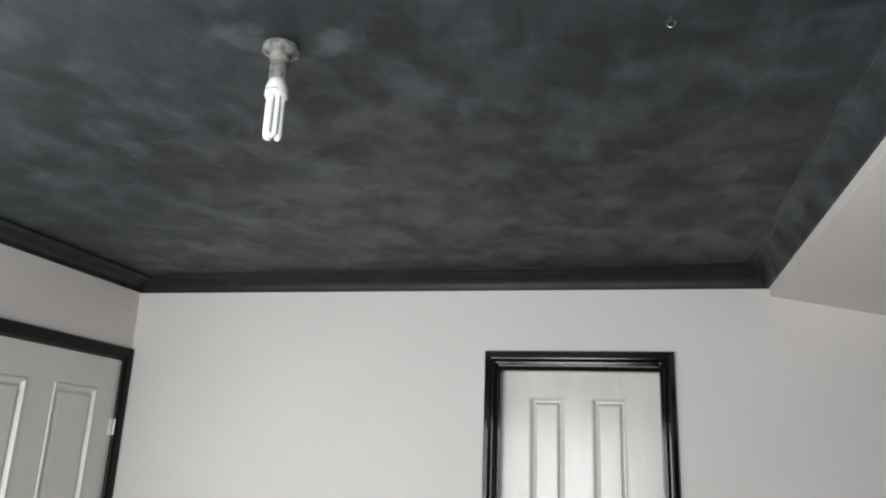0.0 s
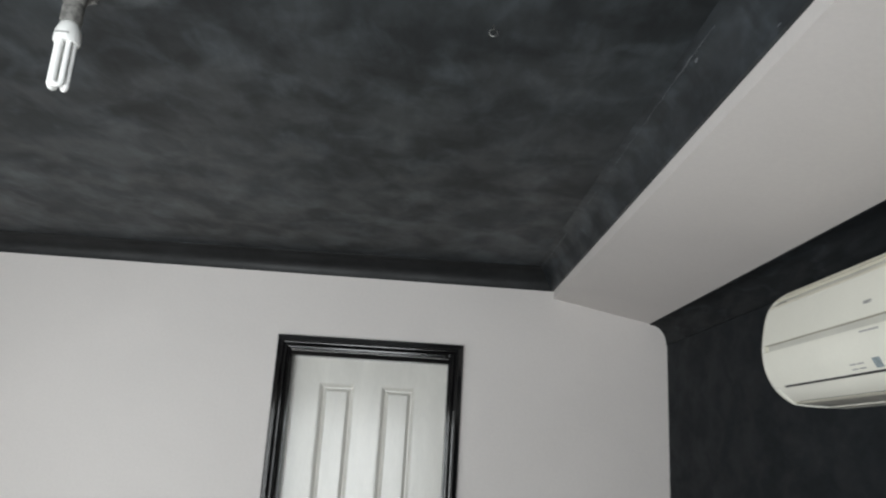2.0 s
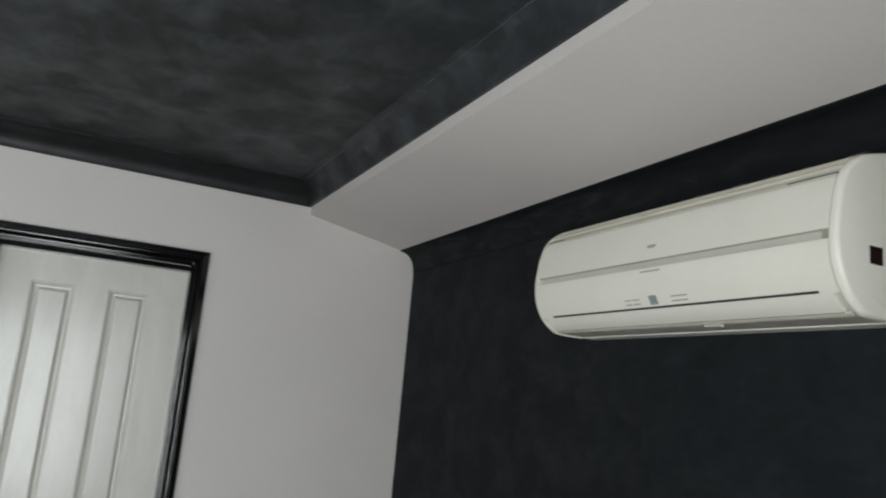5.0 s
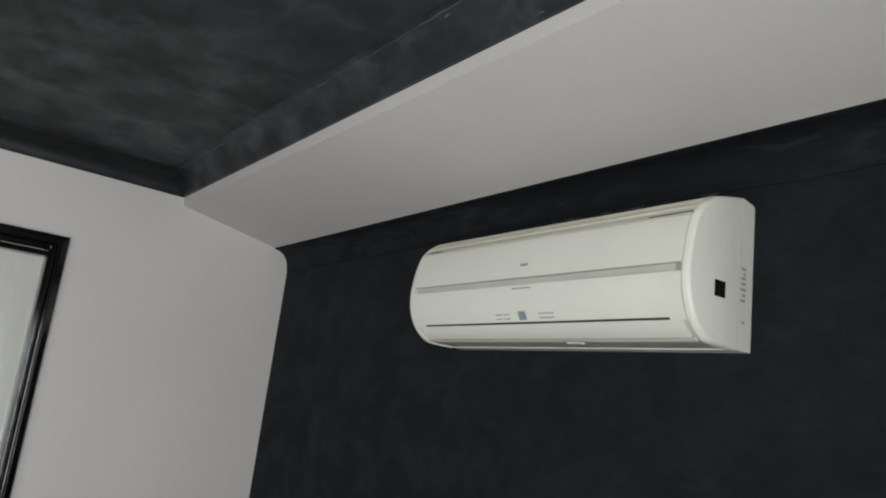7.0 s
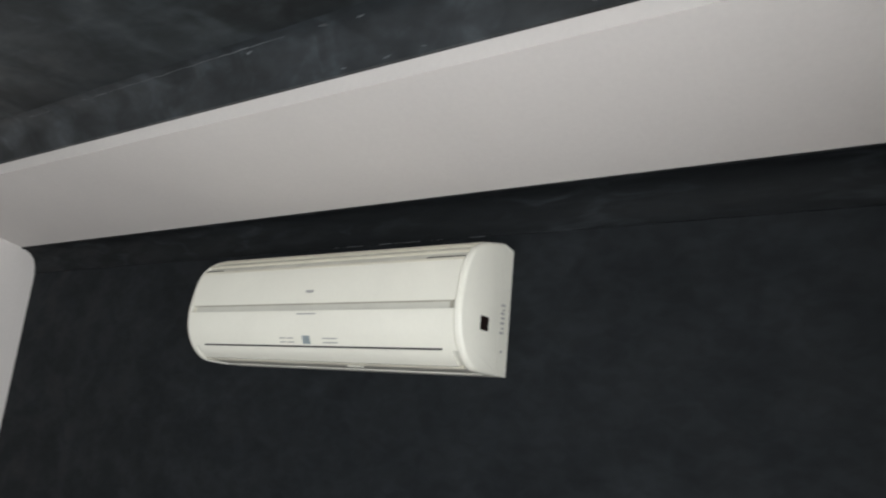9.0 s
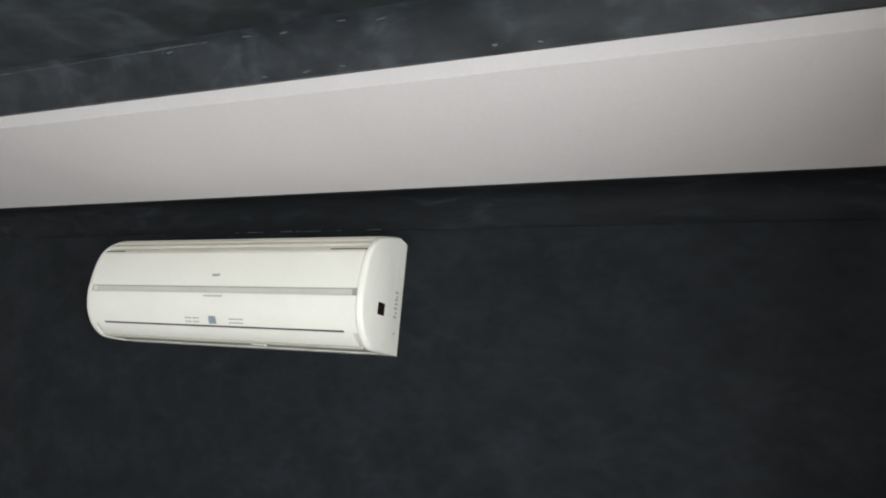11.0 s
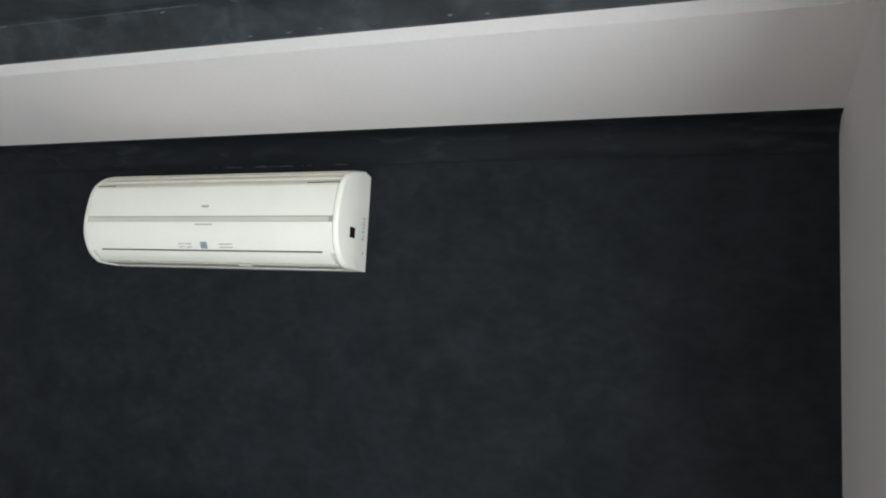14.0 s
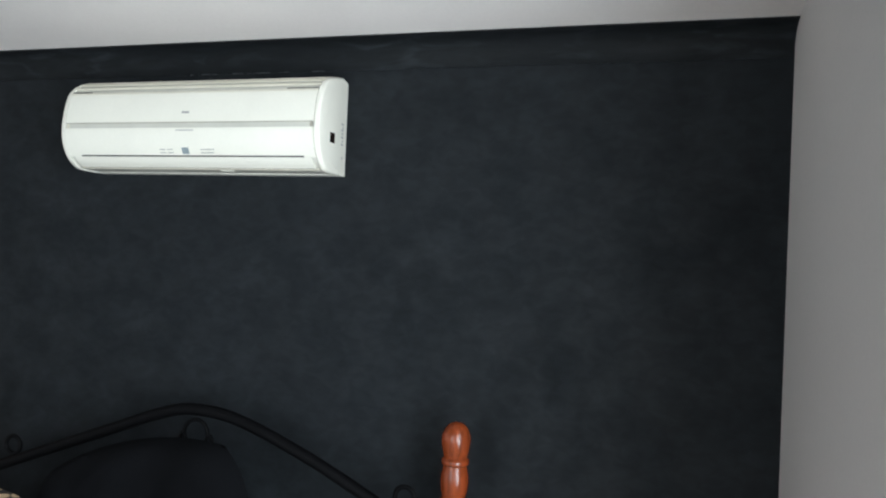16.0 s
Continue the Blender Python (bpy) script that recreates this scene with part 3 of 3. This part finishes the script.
# top intake: cream slats between the caps
s_up = front_s(2.060)
part("grille_tray", shell(0.0, s_up - 0.004, -1.332, -2.187, -0.004, 0.004), AC_SHADE, ac)
for y0, y1 in ((-1.332, -1.400), (-2.085, -2.187)):
    part("grille_recess", shell(s_up - 0.012, s_up - 0.004, y0, y1, -0.001, 0.004, 2), AC_DARK, ac)
for i in range(6):
    s = 0.006 + (s_up - 0.012) * i / 5
    part("grille_slat", shell(s, s + 0.007, -1.332, -2.187, 0.001, 0.006, 3), AC_CREAM, ac)
s_slot, s_low, s_gap = front_s(1.973), front_s(1.957), front_s(1.878)
part("upper_panel", shell(s_up, s_slot, -1.332, -2.187, 0.000, 0.006), AC_WHITE, ac, smooth=True)
low_panel = part("lower_panel", shell(s_low, s_gap, -1.332, -2.187, 0.001, 0.006), AC_WHITE, ac, smooth=True)
part("slot_lip", shell(s_slot, s_slot + 0.0022, -1.338, -2.181, -0.001, 0.0035, 2), AC_DIM, ac)
part("slot", shell(s_slot + 0.0022, s_low, -1.338, -2.181, -0.005, 0.002, 3), AC_SHADE, ac)
for y0 in (-1.338, -2.175):
    part("slot_end", shell(s_slot + 0.001, s_low - 0.001, y0, y0 - 0.006, -0.001, 0.004, 3), AC_DIM if y0 < -2 else AC_CREAM, ac)
part("gap", shell(s_gap, s_gap + 0.006, -1.375, -2.150, -0.0015, 0.003, 2), AC_DARK, ac)
for y0, y1 in ((-1.332, -1.375), (-2.150, -2.187)):
    part("gap_end", shell(s_gap, s_gap + 0.006, y0, y1, 0.0005, 0.005, 2), AC_WHITE, ac)
s_v = s_gap + 0.006
part("louvre", shell(s_v, s_v + 0.0430, -1.350, -2.172, 0.000, 0.006, 8), AC_WHITE, ac, smooth=True)
part("gap", shell(s_v + 0.0430, s_v + 0.0465, -1.365, -2.168, -0.002, 0.003, 2), AC_DARK, ac)
part("lower_lip", shell(s_v + 0.0465, s_v + 0.055, -1.345, -2.180, 0.0005, 0.006, 3), AC_CREAM, ac, smooth=True)
# underside strip carries its shade as a darker plastic colour
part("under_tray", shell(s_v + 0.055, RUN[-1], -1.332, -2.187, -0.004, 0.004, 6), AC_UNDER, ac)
part("latch", shell(s_v + 0.062, s_v + 0.074, -1.845, -1.885, 0.001, 0.006, 2), AC_WHITE, ac, "small white catch under the casing")


def mark(z0, z1, y0, y1, name, mat, out=0.0022, label="", parent=None):
    return part(name, shell(front_s(z1), front_s(z1) + (z1 - z0), y0, y1, out, 0.002, 2), mat, parent or ac, label)


# badge of two small leaning shapes, plain bars for the small print, and the signal window
for y0, y1, za, zb in ((-1.751, -1.759, 2.000, 2.005), (-1.759, -1.767, 2.000, 2.006), (-1.767, -1.775, 2.000, 2.005)):
    mark(za, zb, y0, y1, "badge", PRINT)
mark(1.944, 1.947, -1.735, -1.795, "print_bar", PRINT)
for y0, z in ((-1.672, 1.890), (-1.672, 1.883), (-1.815, 1.892), (-1.815, 1.885)):
    mark(z, z + 0.0026, y0, y0 - (0.020 if y0 > -1.7 else 0.045), "print_bar", PRINT)
    if y0 > -1.7:
        mark(z, z + 0.0026, y0 - 0.026, y0 - 0.046, "print_bar", PRINT)
mark(1.879, 1.899, -1.750, -1.773, "signal_window", DISPLAY, label="blue-grey signal window")
part("sensor_window", boxed(-0.126, -0.094, AC_Y1 - 0.0015, AC_Y1 + 0.002, 1.924, 1.954, bevel=0.001), SENSOR, cap_s, "dark brown sensor window")
for i, (z, w) in enumerate(((1.988, .012), (1.978, .006), (1.970, .012), (1.960, .010), (1.949, .012), (1.938, .007), (1.928, .012), (1.888, .006))):
    part("print_bar", boxed(-0.024 - 1.3 * w, -0.024, AC_Y1 + 0.0022, AC_Y1 + 0.006, z, z + 0.005), PRINT, ac)

# the unit is stretched a little to its true length and height
for ob in ac.children_recursive:
    ob.data.transform(Matrix.Translation((0, -2.198, 2.126)) @ Matrix.Diagonal((1, 1.003, 1.028, 1)) @ Matrix.Translation((0, 2.204, -2.130)))

# ---- ceiling lamp ----
LX, LY = -1.709, -1.915
lampt = thing("ceiling_lamp", (LX, LY, HIGH), "bare white tube bulb in a paint-splashed grey ceiling holder", "ceiling lamp")
part("holder_base", lathe([(0.020, HIGH + 0.0), (0.035, HIGH - 0.0005), (0.0375, HIGH - 0.005), (0.0365, HIGH - 0.014), (0.031, HIGH - 0.019), (0.021, HIGH - 0.021)], LX, LY), HOLDER, lampt, smooth=True)
for a in (0.6, 2.2, 3.7, 5.2):
    part("screw_lug", lathe([(0.005, HIGH - 0.010), (0.0055, HIGH - 0.020), (0.004, HIGH - 0.022)], LX + 0.031 * math.cos(a), LY + 0.031 * math.sin(a), 10), HOLDER, lampt)
part("lampholder", lathe([(0.021, HIGH - 0.018), (0.0200, HIGH - 0.034), (0.0175, HIGH - 0.038), (0.0185, HIGH - 0.043), (0.0190, HIGH - 0.072), (0.0175, HIGH - 0.076), (0.012, HIGH - 0.077)], LX, LY), HOLDER, lampt, smooth=True)
bulb = part("bulb_base", lathe([(0.012, HIGH - 0.074), (0.0165, HIGH - 0.078), (0.019, HIGH - 0.085), (0.0222, HIGH - 0.094), (0.0232, HIGH - 0.112), (0.0212, HIGH - 0.116), (0.010, HIGH - 0.117)], LX, LY), LAMP_BASE, lampt, smooth=True)
for k in range(3):
    a0 = radians(45 + 120 * k)
    c = Vector((LX + 0.0116 * math.cos(a0), LY + 0.0116 * math.sin(a0), 0))
    d = Vector((-math.sin(a0), math.cos(a0), 0)) * 0.0072
    z0, z1 = HIGH - 0.114, HIGH - 0.193
    pts = [c - d + Vector((0, 0, z0)), c - d + Vector((0, 0, (z0 + z1) / 2))]
    pts += [c - d * math.cos(t) + Vector((0, 0, z1 - 0.0072 * math.sin(t))) for t in (math.pi * i / 10 for i in range(11))]
    pts += [c + d + Vector((0, 0, (z0 + z1) / 2)), c + d + Vector((0, 0, z0))]
    part("tube", tube(pts, 0.0054, 10), LAMP_TUBE, bulb, smooth=True)
part("print_bar", boxed(LX - 0.011, LX + 0.011, LY - 0.0231, LY - 0.0212, HIGH - 0.106, HIGH - 0.103), PRINT, bulb)

# screw eye in the ceiling
hx, hy = -0.949, -1.889
eye_pts = [(hx + 0.0075 * math.cos(t), hy, HIGH - 0.016 + 0.0075 * math.sin(t)) for t in (math.pi / 2 + 2 * math.pi * i / 20 for i in range(18))]
tagged(part("ceiling_hook", tube([(hx, hy, HIGH + 0.004), *eye_pts], 0.0014, 8), STEEL, smooth=True), "small zinc screw eye in the black ceiling", "hook")

# ---- bed against the black wall ----
BX, BY, BW = -0.170, -1.818, 0.812
bed = thing("bed", (-1.05, BY, 0), "double bed with turned red-brown posts and black iron headboard", "bed")
POST = [(0.001, 1.157), (0.012, 1.1555), (0.024, 1.150), (0.034, 1.140), (0.0405, 1.124), (0.0425, 1.108), (0.0405, 1.088), (0.0360, 1.070), (0.0340, 1.062),
        (0.0390, 1.058), (0.0410, 1.052), (0.0400, 1.045), (0.0345, 1.041), (0.0350, 1.036), (0.0395, 1.018), (0.0415, 0.998), (0.0400, 0.976), (0.0350, 0.958),
        (0.0345, 0.953), (0.0410, 0.948), (0.0420, 0.940), (0.0400, 0.934), (0.0350, 0.930), (0.0360, 0.900), (0.0420, 0.860), (0.0430, 0.840), (0.0430, 0.02), (0.030, 0.0)]
POST = [(r * 0.96, z - 0.013 if z > 0.1 else z) for r, z in POST]
for y in (BY - BW, BY + BW + 0.035):
    part("post", lathe(list(reversed(POST)), BX, y, 32), POST_WOOD, bed, "turned red-brown varnished post", smooth=True)
arch = smooth_line([(BX, BY - BW + 0.035, 0.800), (BX, BY - 0.575, 0.902), (BX, BY - 0.367, 1.000), (BX, BY - 0.143, 1.083), (BX, BY + 0.010, 1.100), (BX, BY + 0.12, 1.078),
                    (BX, BY + 0.285, 1.016), (BX, BY + 0.58, 0.905), (BX, BY + BW - 0.035, 0.830)], 8)
part("headboard_arch", tube(arch, 0.0180, 12), IRON, bed, "black iron arched rail", smooth=True)
part("headboard_rail", tube([(BX, BY - BW + 0.03, 0.66), (BX, BY + BW - 0.03, 0.66)], 0.010, 10), IRON, bed, smooth=True)


def ring_at(y, z, r, wire, turn=1.0):
    n = 28
    pts = [(BX, y + r * math.cos(t), z + r * math.sin(t)) for t in (2 * math.pi * turn * i / n for i in range(n))]
    return tube(pts, wire, 8, closed=turn == 1.0)


part("scroll", ring_at(BY - 0.004, 1.030, 0.040, 0.006), IRON, bed, smooth=True)
for s in (-1, 1):
    part("collar", tube([(BX, BY - 0.004 + s * 0.046, 1.030), (BX, BY - 0.004 + s * 0.060, 1.000), (BX, BY - 0.004 + s * 0.085, 0.990), (BX, BY - 0.004 + s * 0.100, 0.965), (BX, BY - 0.004 + s * 0.095, 0.66)], 0.006, 8), IRON, bed, smooth=True)
    part("scroll", ring_at(BY + s * 0.672, 0.922, 0.028, 0.007), IRON, bed, smooth=True)
    part("scroll_stem", tube([(BX, BY + s * 0.672, 0.895), (BX, BY + s * 0.672, 0.865)], 0.006, 8), IRON, bed)
    part("side_rail", boxed(-2.08, BX - 0.03, BY + s * 0.80 - 0.015, BY + s * 0.80 + 0.015, 0.22, 0.38, bevel=0.004), POST_WOOD, bed)
    part("foot_leg", lathe([(0.030, 0.0), (0.043, 0.02), (0.043, 0.40), (0.030, 0.43), (0.001, 0.44)], -2.08, BY + s * 0.80, 20), POST_WOOD, bed, smooth=True)
part("slat_base", boxed(-2.06, BX - 0.05, BY - 0.78, BY + 0.78, 0.30, 0.34), POST_WOOD, bed)
tagged(part("mattress", boxed(-2.05, -0.15, BY - 0.76, BY + 0.76, 0.341, 0.560, bevel=0.04), MATTRESS, smooth=True), "grey ticking mattress on the bed base", "mattress")


def cushion(name, mat, centre, size, tilt, turn, roll, seed, label, category):
    """A stuffed cushion: a pinched, wrinkled pillow form, standing on its edge."""
    w, h, d = size
    n = 26
    rnd = Vector((seed * 3.1, seed * 1.7, 0))
    bm = bmesh.new()
    layers = []
    for face in (1, -1):
        g = []
        for i in range(n + 1):
            row = []
            for j in range(n + 1):
                u, v = 2 * i / n - 1, 2 * j / n - 1
                edge = max(0.0, (1 - abs(u) ** 2.6) * (1 - abs(v) ** 2.6)) ** 0.42
                pinch_u = u * math.sqrt(1 - 0.36 * v * v)
                pinch_v = v * math.sqrt(1 - 0.36 * u * u)
                wr = noise.fractal(Vector((u * 2.2, v * 2.2, face)) + rnd, 1.0, 2.0, 4) * 0.26 * edge
                row.append((pinch_u * w / 2, face * d / 2 * (edge + wr), pinch_v * h / 2))
            g.append(row)
        layers.append(g)
    for g in layers:
        vs = [[bm.verts.new(p) for p in row] for row in g]
        for i in range(n):
            for j in range(n):
                bm.faces.new((vs[i][j], vs[i + 1][j], vs[i + 1][j + 1], vs[i][j + 1]))
    bmesh.ops.remove_doubles(bm, verts=bm.verts, dist=1e-5)
    m = pose(*centre, tilt, roll, turn)
    bm.transform(m)
    return tagged(part(name, bm, mat, smooth=True), label, category)


cushion("pillow", DARK_CLOTH, (-0.330, -1.750, 0.772), (0.74, 0.52, 0.19), 12, 90, 13, 2, "charcoal cotton pillow leaning on the iron headboard", "pillow")
cushion("cushion", LEOPARD, (-0.475, -1.330, 0.700), (0.48, 0.37, 0.15), 20, 86, -3, 4, "beige and black leopard print cushion leaning on the bed", "cushion")
